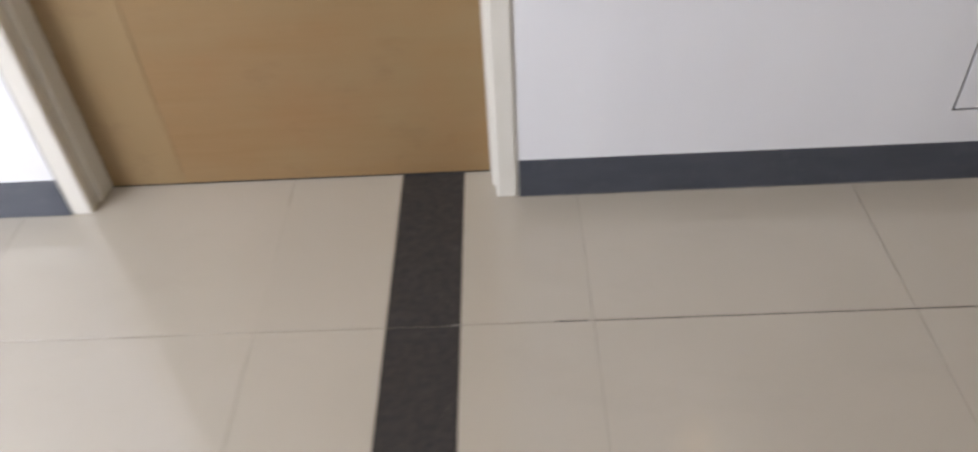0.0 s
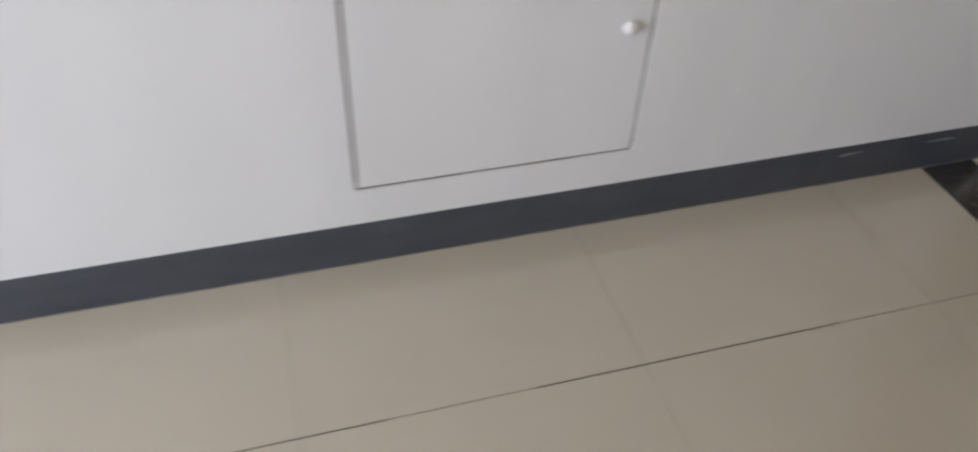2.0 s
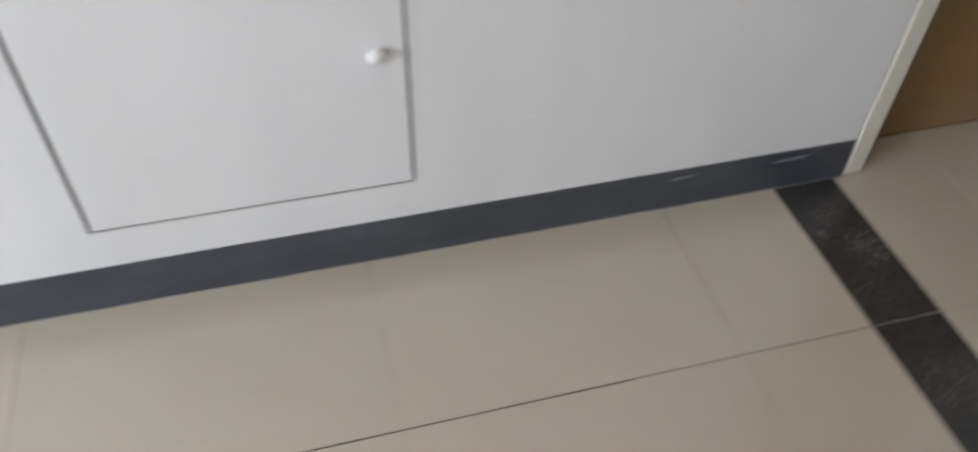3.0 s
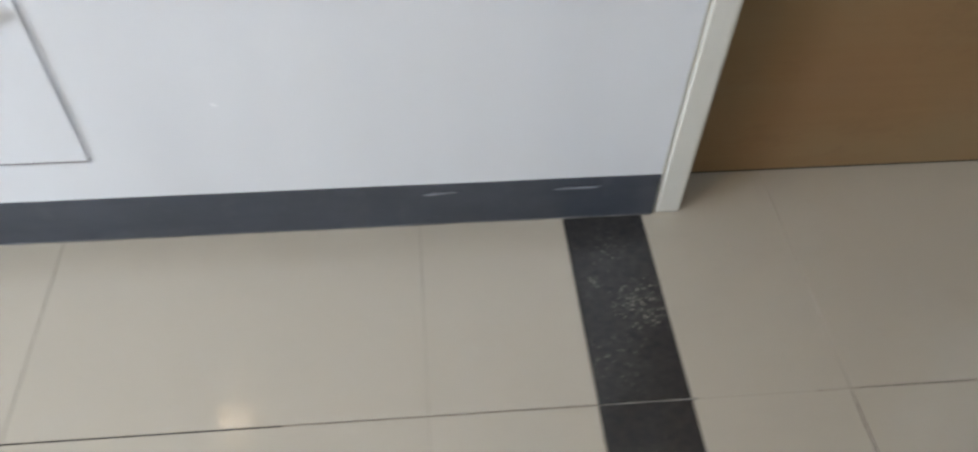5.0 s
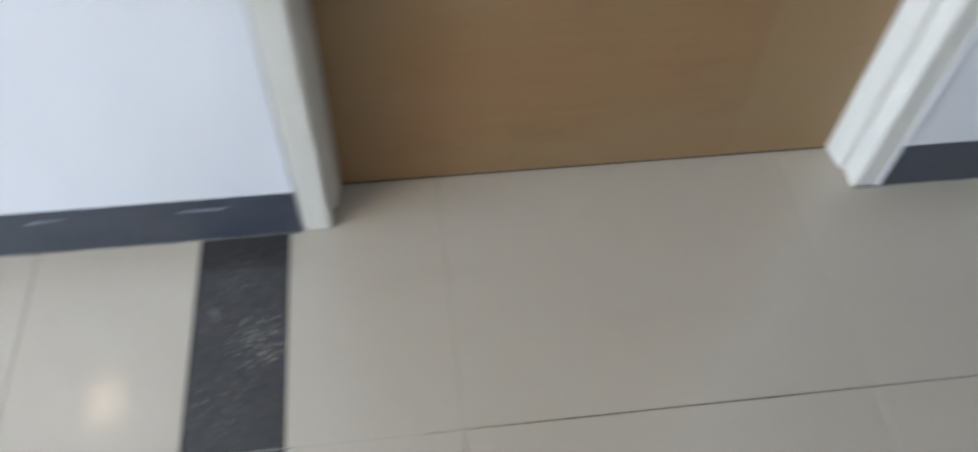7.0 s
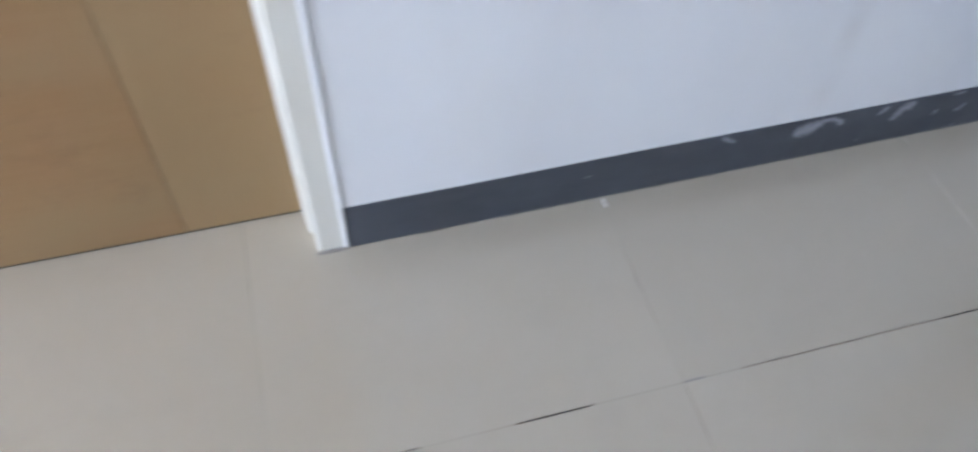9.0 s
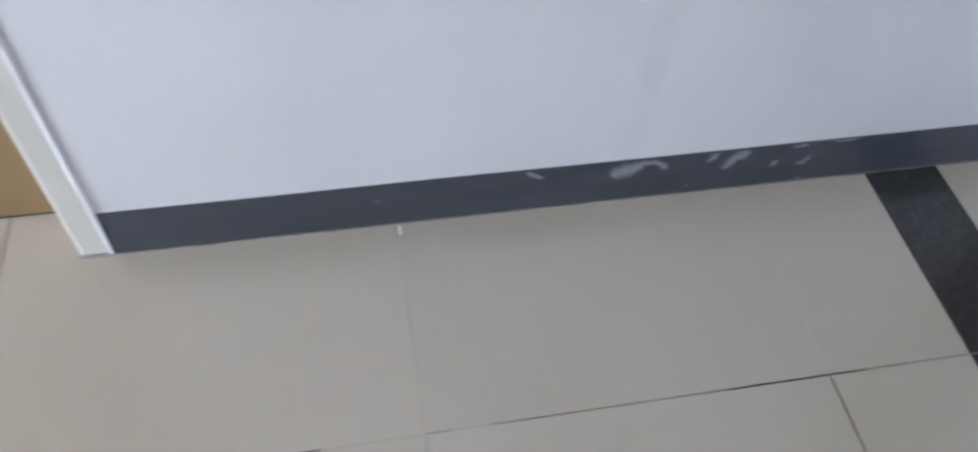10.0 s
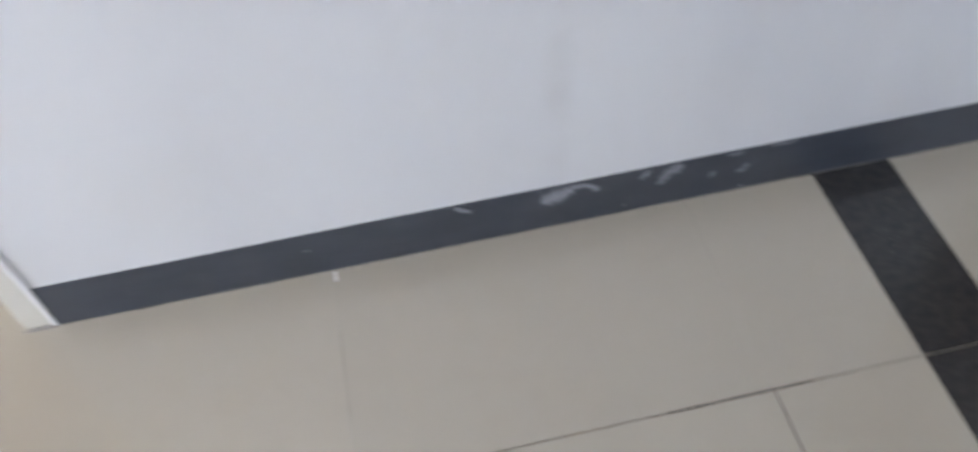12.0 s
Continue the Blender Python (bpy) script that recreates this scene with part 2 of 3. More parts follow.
def granite():
    m, nt, b = nodes_of("dark_speckled_granite", 0.12)
    p = place(nt)
    col = ramp(nt, noise_at(nt, p, 60, 5), [(0.3, (0.032, 0.032, 0.034)), (0.7, (0.048, 0.047, 0.046))])
    # chipped places: pale flecks lie thick about these spots and thin elsewhere
    worn = span(nt, noise_at(nt, p, 4.3, 3), 0.5, 0.72, 0.03, 0.16)
    for centre, reach, most in (((0.105, -0.195, 0.0), 0.075, 0.85), ((0.066, -0.085, 0.0), 0.06, 0.42), ((0.024, -0.150, 0.0), 0.035, 0.6), ((0.05, -0.30, 0.0), 0.10, 0.35), ((0.06, -0.50, 0.0), 0.09, 0.45), ((2.52, -0.17, 0.0), 0.11, 0.16)):
        away = nt.nodes.new("ShaderNodeVectorMath")
        away.operation = "DISTANCE"
        away.inputs[1].default_value = centre
        nt.links.new(p, away.inputs[0])
        worn = mix(nt, 1.0, worn, span(nt, away.outputs["Value"], reach * 0.3, reach, most, 0.0), "LIGHTEN")
    cells = nt.nodes.new("ShaderNodeTexVoronoi")
    cells.inputs["Scale"].default_value, cells.inputs["Randomness"].default_value = 205.0, 1.0
    shake = nt.nodes.new("ShaderNodeTexNoise")
    shake.inputs["Scale"].default_value, shake.inputs["Detail"].default_value = 330.0, 2.0
    nt.links.new(p, shake.inputs["Vector"])
    shift = nt.nodes.new("ShaderNodeVectorMath")
    shift.operation = "MULTIPLY_ADD"
    shift.inputs[1].default_value = (0.006, 0.006, 0.0)
    nt.links.new(shake.outputs["Color"], shift.inputs[0])
    nt.links.new(place(nt, (1.0, 0.78, 1.0), (0, 0, 20)), shift.inputs[2])
    nt.links.new(shift.outputs[0], cells.inputs["Vector"])
    chance = nt.nodes.new("ShaderNodeSeparateColor")
    nt.links.new(cells.outputs["Color"], chance.inputs[0])
    taken = nt.nodes.new("ShaderNodeMath")
    taken.operation = "SUBTRACT"
    nt.links.new(worn, taken.inputs[0])
    nt.links.new(chance.outputs[0], taken.inputs[1])
    flecks = span(nt, cells.outputs["Distance"], 0.08, 0.46, 1.0, 0.0)
    f = nt.nodes.new("ShaderNodeMath")
    f.operation = "MULTIPLY"
    nt.links.new(span(nt, taken.outputs[0], 0.0, 0.6, 0.0, 0.75), f.inputs[0])
    nt.links.new(flecks, f.inputs[1])
    haze = mix(nt, 1.0, worn, span(nt, noise_at(nt, p, 70, 4, 0.7), 0.42, 0.75, 0.0, 0.5), "MULTIPLY")
    col = mix(nt, haze, col, (0.16, 0.155, 0.145))
    col = mix(nt, f.outputs[0], col, (0.46, 0.42, 0.36))
    grey = span(nt, noise_at(nt, p, 22, 5, 0.7), 0.55, 0.72, 0.0, 0.25)
    col = mix(nt, grey, col, (0.085, 0.085, 0.086))
    nt.links.new(col, b.inputs["Base Color"])
    nt.links.new(span(nt, noise_at(nt, p, 14, 4), 0.3, 0.7, 0.08, 0.2), b.inputs["Roughness"])
    return m


def grout():
    m, nt, b = nodes_of("soiled_grout", 0.9)
    col = ramp(nt, noise_at(nt, place(nt), 5, 6, 0.7), [(0.34, (0.07, 0.060, 0.048)), (0.46, (0.26, 0.228, 0.185)), (0.60, (0.40, 0.352, 0.288))])
    nt.links.new(col, b.inputs["Base Color"])
    return m


def plain(name, colour, rough, spread=0.04):
    m, nt, b = nodes_of(name, rough)
    dark = tuple(max(0.0, c - spread) for c in colour)
    nt.links.new(ramp(nt, noise_at(nt, place(nt), 8, 5), [(0.3, dark), (0.7, colour)]), b.inputs["Base Color"])
    return m


def glow(name, colour, strength):
    m, nt, b = nodes_of(name, 0.4)
    b.inputs["Base Color"].default_value = (0.8, 0.8, 0.8, 1)
    b.inputs["Emission Color"].default_value = (*colour, 1)
    b.inputs["Emission Strength"].default_value = strength
    return m


def window_glass():
    m, nt, b = nodes_of("clear_glass", 0.02)
    b.inputs["Transmission Weight"].default_value = 1.0
    b.inputs["IOR"].default_value = 1.45
    return m


M_WALL, M_SKIRT, M_SCUFF, M_CASING, M_CAULK = wall_paint(), skirting_paint(), scuff_paint(), casing_paint(), caulk_white()
M_OAK, M_OAK_UP, M_TILE, M_GRANITE, M_GROUT = veneer(False), veneer(True), porcelain(), granite(), grout()
M_CEIL = plain("matt_white_ceiling", (0.80, 0.80, 0.79), 0.85)
M_FAR = plain("white_matt_wall_paint", (0.66, 0.665, 0.67), 0.6)
M_FRAME = plain("white_window_frame", (0.75, 0.75, 0.75), 0.4)
M_KNOB = plain("white_glossy_plastic", (0.85, 0.85, 0.85), 0.18, 0.02)
M_RING = plain("white_lamp_ring", (0.8, 0.8, 0.78), 0.35, 0.02)
# Near-black for joints; in door and panel gaps it paints the shade.
M_DARK = plain("dark_gap_fill", (0.03, 0.028, 0.025), 0.8, 0.01)
M_SEAL = plain("grey_sealant", (0.20, 0.195, 0.19), 0.6, 0.13)
M_NICK = plain("fresh_white_filler", (0.95, 0.95, 0.95), 0.9, 0.02)
M_FILL = plain("pale_joint_filler", (0.36, 0.345, 0.32), 0.8, 0.14)
M_CREAM = plain("cream_grout", (0.415, 0.377, 0.31), 0.7, 0.05)
# Dark colour that paints the shade inside the access panel's gaps.
M_GAP_SHADE = plain("brown_grey_gap_shade", (0.10, 0.09, 0.08), 0.7, 0.03)
M_GLASS = window_glass()
M_LAMP = glow("warm_lamp_diffuser", (1.0, 0.76, 0.46), 230.0)


# ---- mesh helpers ----
def mesh_of(bm, name, material):
    bmesh.ops.recalc_face_normals(bm, faces=bm.faces)
    for e in bm.edges:
        e.smooth = e.calc_face_angle(0.0) < radians(38)
    me = bpy.data.meshes.new(name)
    bm.to_mesh(me)
    bm.free()
    me.materials.append(material)
    return me


def thing(name, bm, material, label="", category="", group="", kind="", smooth=False):
    me = mesh_of(bm, name, material)
    if smooth:
        for p in me.polygons:
            p.use_smooth = True
    return tagged(new(name, me), label, category, group, kind)


def part(name, bm, material, parent, label="", smooth=False):
    ob = thing(name, bm, material, label, smooth=smooth)
    ob.parent = parent
    return ob


def box(bm, x0, x1, y0, y1, z0, z1, bevel=0.0):
    made = bmesh.ops.create_cube(bm, size=1.0, matrix=Matrix.Translation(((x0 + x1) / 2, (y0 + y1) / 2, (z0 + z1) / 2)) @ Matrix.Diagonal((x1 - x0, y1 - y0, z1 - z0, 1)))
    if bevel:
        edges = list({e for v in made["verts"] for e in v.link_edges})
        bmesh.ops.bevel(bm, geom=edges, offset=bevel, segments=2, affect="EDGES", profile=0.6)
    return bm


def boxes(*rows, bevel=0.0):
    bm = bmesh.new()
    for r in rows:
        box(bm, *r, bevel=bevel)
    return bm


def loft(rings, closed=True, caps=True):
    """Joins rings of equal length into a skin."""
    bm = bmesh.new()
    made = [[bm.verts.new(p) for p in ring] for ring in rings]
    n = len(made[0])
    for a, b in zip(made, made[1:]):
        for i in range(n if closed else n - 1):
            j = (i + 1) % n
            bm.faces.new((a[i], a[j], b[j], b[i]))
    if caps:
        bm.faces.new(made[0])
        bm.faces.new(list(reversed(made[-1])))
    return bm


def lathe(profile, centre, axis="y", steps=28):
    """Turns (radius, along) pairs about an axis through centre."""
    rings = []
    for r, a in profile:
        ring = []
        for k in range(steps):
            c, s = math.cos(2 * math.pi * k / steps) * r, math.sin(2 * math.pi * k / steps) * r
            ring.append((centre[0] + c, centre[1] + a, centre[2] + s) if axis == "y" else (centre[0] + c, centre[1] + s, centre[2] + a))
        rings.append(ring)
    return loft(rings)


# ---- plan ----
MODULE = 2.434            # from one dark floor strip to the next
STRIP_W, SIDE_W, TILE_W = 0.142, 0.246, 0.600
DOORS = [(-3.176, -2.169), (0.162, 1.157), (2.777, 3.772)]   # outer edges of the casings
DOOR_H, CASE_W, LEAF_Y = 2.10, 0.045, 0.090
PANEL = (-1.2850, -0.7450, 0.1770, 1.100)

# ---- structure ----
wall = bmesh.new()
x = X_WEST
for d0, d1 in DOORS:
    if x < PANEL[0] < d0:
        box(wall, x, PANEL[0], WALL_Y, 0.25, 0, Z_CEIL)
        box(wall, PANEL[0], PANEL[1], WALL_Y, 0.25, 0, PANEL[2])
        box(wall, PANEL[0], PANEL[1], WALL_Y, 0.25, PANEL[3], Z_CEIL)
        box(wall, PANEL[1], d0, WALL_Y, 0.25, 0, Z_CEIL)
    else:
        box(wall, x, d0, WALL_Y, 0.25, 0, Z_CEIL)
    box(wall, d0, d1, WALL_Y, 0.25, DOOR_H + CASE_W, Z_CEIL)
    x = d1
box(wall, x, X_EAST, WALL_Y, 0.25, 0, Z_CEIL)
thing("wall_north", wall, M_WALL, "white satin painted corridor wall with faint streaks", "wall", kind="structure")

# Unseen slab behind each door, added so no sky light leaks in.
for d0, d1 in DOORS:
    thing("light_stop_behind_door", boxes((d0, d1, 0.26, 0.36, 0, DOOR_H + 0.1)), M_FAR, "unseen pale slab blocking light behind the door", "wall", kind="structure")

south = bmesh.new()
x = X_WEST
for x0, x1 in WINDOWS:
    box(south, x, x0, Y_SOUTH - 0.2, Y_SOUTH, 0, Z_CEIL)
    box(south, x0, x1, Y_SOUTH - 0.2, Y_SOUTH, 0, WIN_Z0)
    box(south, x0, x1, Y_SOUTH - 0.2, Y_SOUTH, WIN_Z1, Z_CEIL)
    x = x1
box(south, x, X_EAST, Y_SOUTH - 0.2, Y_SOUTH, 0, Z_CEIL)
thing("wall_south", south, M_FAR, "unseen plain white painted wall with assumed windows", "wall", kind="structure")
thing("wall_west", boxes((X_WEST - 0.2, X_WEST, Y_SOUTH - 0.2, WEST_Y0, 0, Z_CEIL), (X_WEST - 0.2, X_WEST, WEST_Y1, 0.36, 0, Z_CEIL),
                         (X_WEST - 0.2, X_WEST, WEST_Y0, WEST_Y1, 0, WIN_Z0), (X_WEST - 0.2, X_WEST, WEST_Y0, WEST_Y1, WIN_Z1, Z_CEIL)), M_FAR, "unseen plain white end wall with an added window", "wall", kind="structure")
thing("wall_east", boxes((X_EAST, X_EAST + 0.2, Y_SOUTH - 0.2, 0.36, 0, Z_CEIL)), M_FAR, "plain white end wall", "wall", kind="structure")
thing("ceiling", boxes((X_WEST - 0.2, X_EAST + 0.2, Y_SOUTH - 0.2, 0.36, Z_CEIL, Z_CEIL + 0.15)), M_CEIL, "flat matt white ceiling", "ceiling", kind="structure")
floor = thing("floor", boxes((X_WEST - 0.2, X_EAST + 0.2, Y_SOUTH - 0.2, 0.36, -0.12, -0.0022)), M_GROUT,
              "cream polished tile floor with dark granite strips", "floor", kind="structure")


def window(i, x0, x1, west=False):
    w = tagged(new("window_%d" % i), "unseen assumed white framed window with two clear panes", "window", "corridor windows", "structure")
    w.location = (X_WEST - 0.1, (x0 + x1) / 2, WIN_Z0) if west else ((x0 + x1) / 2, Y_SOUTH - 0.1, WIN_Z0)
    w.rotation_euler = (0, 0, radians(-90 if west else 0))
    hx, h, f = (x1 - x0) / 2, WIN_Z1 - WIN_Z0, 0.05
    part("window_frame", boxes((-hx, hx, -0.03, 0.03, 0, f), (-hx, hx, -0.03, 0.03, h - f, h), (-hx, -hx + f, -0.03, 0.03, f, h - f),
                               (hx - f, hx, -0.03, 0.03, f, h - f), (-f / 2, f / 2, -0.03, 0.03, f, h - f), bevel=0.004), M_FRAME, w)
    part("window_sill", boxes((-hx, hx, 0.031, 0.13, -0.02, 0.012), bevel=0.004), M_FRAME, w)
    for a, b in ((-hx + f, -f / 2), (f / 2, hx - f)):
        pane = part("pane", boxes((a, b, -0.004, 0.004, f, h - f)), M_GLASS, w)
        pane.visible_shadow = False


# None of these windows is seen; they only carry the assumed light.
for i, (x0, x1) in enumerate(WINDOWS):
    window(i + 1, x0, x1)
# The added west end window, unseen like the rest.
window(len(WINDOWS) + 1, WEST_Y0, WEST_Y1, True)


# ---- skirting ----
def swell(x, z):
    """How far the skirting's face stands out at a place: fullest low down, with slow wavers."""
    f = max(0.0, min(1.0, z / 0.0975))
    return 0.0004 - 0.0034 * (1 - f) ** 0.7 + noise.noise((x * 2.1, 3.7, 0.0)) * 0.0012 * math.sin(math.pi * f)


def skirting(x0, x1):
    """A painted plaster skirting whose face swells a little and wavers along its length."""
    rings, n = [], max(2, int((x1 - x0) / 0.02))
    for k in range(n + 1):
        x = x0 + (x1 - x0) * k / n
        t = 0.0975 + noise.noise((x * 3.3, 9.1, 0.0)) * 0.0014
        s = noise.noise((x * 9.0, 1.3, 0.0)) * 0.0006
        face = [(x, swell(x, t * f) + s, t * f) for f in (0.95, 0.72, 0.45, 0.2)]
        rings.append([(x, WALL_Y + 0.004, t), (x, WALL_Y - 0.0006, t), *face, (x, swell(x, 0.0), 0.0), (x, WALL_Y + 0.004, 0.0)])
    return loft(rings)


def blotch(points, face, seed, widen=1.0):
    """A thin flake with a torn outline about a line of (x, z, half width) stations, lying on face(x, z)."""
    top, low = [], []
    for a, b in zip(points, points[1:]):
        for k in range(6):
            f = k / 6
            x, z, w = (a[i] + (b[i] - a[i]) * f for i in range(3))
            dx, dz = b[0] - a[0], b[1] - a[1]
            q = math.hypot(dx, dz)
            nx, nz = -dz / q, dx / q
            step = len(top) * 0.4
            j, g = (w * widen * (1 + 0.5 * noise.noise((step, seed * 1.7, side))) for side in (0.0, 7.0))
            top.append((x + nx * j, min(z + nz * j, 0.0965) if points[0][1] < 0.1 else z + nz * j))
            low.append((x - nx * g, min(z - nz * g, 0.0965) if points[0][1] < 0.1 else z - nz * g))
    bm = bmesh.new()
    worn = bm.verts.layers.float.new("depth_of_wear")
    lines = []
    for f, deep in ((0.0, 0.0), (0.22, 0.55), (0.5, 1.0), (0.78, 0.55), (1.0, 0.0)):
        line = []
        for k, (p, q) in enumerate(zip(top, low)):
            x, z = p[0] + (q[0] - p[0]) * f, p[1] + (q[1] - p[1]) * f
            v = bm.verts.new((x, face(x, z), z))
            v[worn] = deep * min(1.0, (min(k, len(top) - 1 - k) + 0.6) / 2.4)
            line.append(v)
        lines.append(line)
    for over, under in zip(lines, lines[1:]):
        for k in range(len(top) - 1):
            bm.faces.new((over[k], over[k + 1], under[k + 1], under[k]))
    out = bmesh.ops.extrude_face_region(bm, geom=list(bm.faces))
    bmesh.ops.translate(bm, vec=(0, 0.0025, 0), verts=[v for v in out["geom"] if isinstance(v, bmesh.types.BMVert)])
    return bm


SCUFFS = [
    [(-0.245, 0.0735, 0.0014), (-0.225, 0.0752, 0.0028), (-0.205, 0.0768, 0.0016), (-0.175, 0.0785, 0.0007)],
    [(-0.022, 0.0735, 0.0006), (0.0, 0.0748, 0.0020), (0.035, 0.0755, 0.0030), (0.067, 0.0762, 0.0007)],
    [(1.806, 0.0950, 0.0030), (1.818, 0.0840, 0.0045), (1.842, 0.0745, 0.0025)],
    [(1.948, 0.062, 0.006), (1.965, 0.071, 0.0155), (1.986, 0.078, 0.0130), (2.003, 0.086, 0.0055), (2.021, 0.087, 0.0042), (2.037, 0.079, 0.0052), (2.043, 0.063, 0.0042)],
    [(2.114, 0.074, 0.002), (2.124, 0.084, 0.005), (2.134, 0.094, 0.002)],
    [(2.146, 0.052, 0.004), (2.160, 0.070, 0.010), (2.176, 0.084, 0.009), (2.190, 0.094, 0.003)],
    [(2.236, 0.044, 0.0018), (2.243, 0.054, 0.0036), (2.249, 0.061, 0.0012)],
    [(2.284, 0.045, 0.0022), (2.299, 0.052, 0.0045), (2.305, 0.068, 0.0035)],
    [(2.262, 0.089, 0.0012), (2.280, 0.091, 0.0030), (2.296, 0.092, 0.0010)],
    [(2.336, 0.0935, 0.0012), (2.362, 0.0935, 0.0026), (2.392, 0.0935, 0.0008)],
    [(2.088, 0.018, 0.0012), (2.091, 0.019, 0.0018), (2.094, 0.019, 0.0008)],
    [(2.298, 0.007, 0.0012), (2.302, 0.008, 0.0020), (2.306, 0.008, 0.0008)],
    [(1.560, 0.060, 0.0008), (1.567, 0.061, 0.0012), (1.574, 0.061, 0.0005)],
]
edges = [X_WEST] + [e for d in DOORS for e in d] + [X_EAST]
runs = list(zip(edges[::2], edges[1::2]))
for a, b in runs:
    sk = thing("baseboard", skirting(a + 0.0003, b - 0.0003), M_SKIRT, "dark grey painted skirting, scuffed and chipped in places", "baseboard", kind="structure", smooth=True)
    for i, marks in enumerate(SCUFFS):
        if a < marks[0][0] < b:
            part("scuff", blotch(marks, lambda x, z: swell(x, z) - 0.0011, 40 + i, 1.7), M_SCUFF, sk, "pale bare scuff")
    bead, n = [], max(2, int((b - a) / 0.012))
    for k in range(n + 1):
        xx = a + (b - a) * k / n
        r = 0.0016 + 0.0012 * noise.noise((xx * 23, 0.4, 0.0)) + 0.0009 * noise.noise((xx * 71, 2.6, 0.0))
        bead.append([(xx, -0.0028 - r * math.cos(u), max(0.0004, r) * math.sin(u)) for u in (0.0, 0.5, 1.1, 1.57)] + [(xx, -0.0026, 0.0)])
    part("floor_bead", loft(bead), M_SEAL, sk, "thin grey sealant line")


# ---- doors ----
def casing_ring(sx, x_out, z, cut=0.0):
    """The outline of a jamb seen from above, from the wall's edge inwards; sx is the way to the doorway."""
    prof = [(0.0, 0.006), (0.0056, 0.0055), (0.0058, -0.0006), (0.0072, -0.0019), (0.010, -0.0022), (0.034, -0.0020), (0.0400, -0.0022), (0.0455, -0.0018), (0.0485, 0.0),
            (0.0495, 0.003), (0.0502, 0.031), (0.0490, 0.0335), (0.0455, 0.0345), (0.0455, 0.0405), (0.0560, 0.0415), (0.0585, 0.0435), (0.0640, 0.088), (0.0640, 0.135), (0.0, 0.135)]
    return [(x_out + sx * (px - (cut if px > 0.05 else 0.0)), py + (cut if py < 0.004 else 0.0), z) for px, py in prof]


def door(i, d0, d1, seam):
    w = d1 - d0
    root = tagged(new("door_%d" % i), "closed oak veneer door in an ivory painted frame", "door", "corridor doors", "structure")
    root.location = (d0, 0, 0)
    for sx, xo in ((1, 0.0), (-1, w)):
        part("jamb", loft([casing_ring(sx, xo, z, c) for z, c in ((0.0, 0.0022), (0.0025, 0.0009), (0.007, 0.0), (0.6, 0.0), (1.2, 0.0), (DOOR_H, 0.0))]), M_CASING, root, "ivory gloss painted jamb")
        if i == 2 and sx < 0:
            bead = ((0.0078, -0.0018), (0.0070, -0.0028), (0.0030, -0.0035), (-0.0003, -0.0028), (-0.0016, 0.0010), (-0.0016, 0.0020), (0.0070, 0.0020))
            part("caulk", loft([[(xo + sx * (px + noise.noise((z * 9, i, px * 300)) * 0.0006), py, z) for px, py in bead] for z in [k * 0.03 for k in range(67)]]),
                 M_NICK, root, "white sealant bead between frame and wall", smooth=True)
    part("lintel", boxes((0, w, -0.0020, 0.135, DOOR_H, DOOR_H + CASE_W), bevel=0.002), M_CASING, root)
    a, b = 0.0645, w - 0.0645
    leaf = part("leaf", boxes((a, seam - d0 - 0.0005, LEAF_Y, 0.132, 0.005, DOOR_H - 0.003), bevel=0.0006), M_OAK if seam > (d0 + d1) / 2 else M_OAK_UP, root, "oak veneer door leaf")
    part("leaf_strip", boxes((seam - d0 + 0.0005, b, LEAF_Y + 0.0004, 0.132, 0.005, DOOR_H - 0.003), bevel=0.0006), M_OAK_UP if seam > (d0 + d1) / 2 else M_OAK, root, "oak veneer strip beside a thin joint")
    # Solid dark strip stands in for the shade in the gap below.
    part("threshold_shade", boxes((a, b, 0.0915, 0.130, 0.0, 0.0047)), M_DARK, root, "dark strip painting the shade under the door")
    return root


for i, ((d0, d1), seam) in enumerate(zip(DOORS, (-2.940, 0.903, 3.520))):
    door(i + 1, d0, d1, seam)


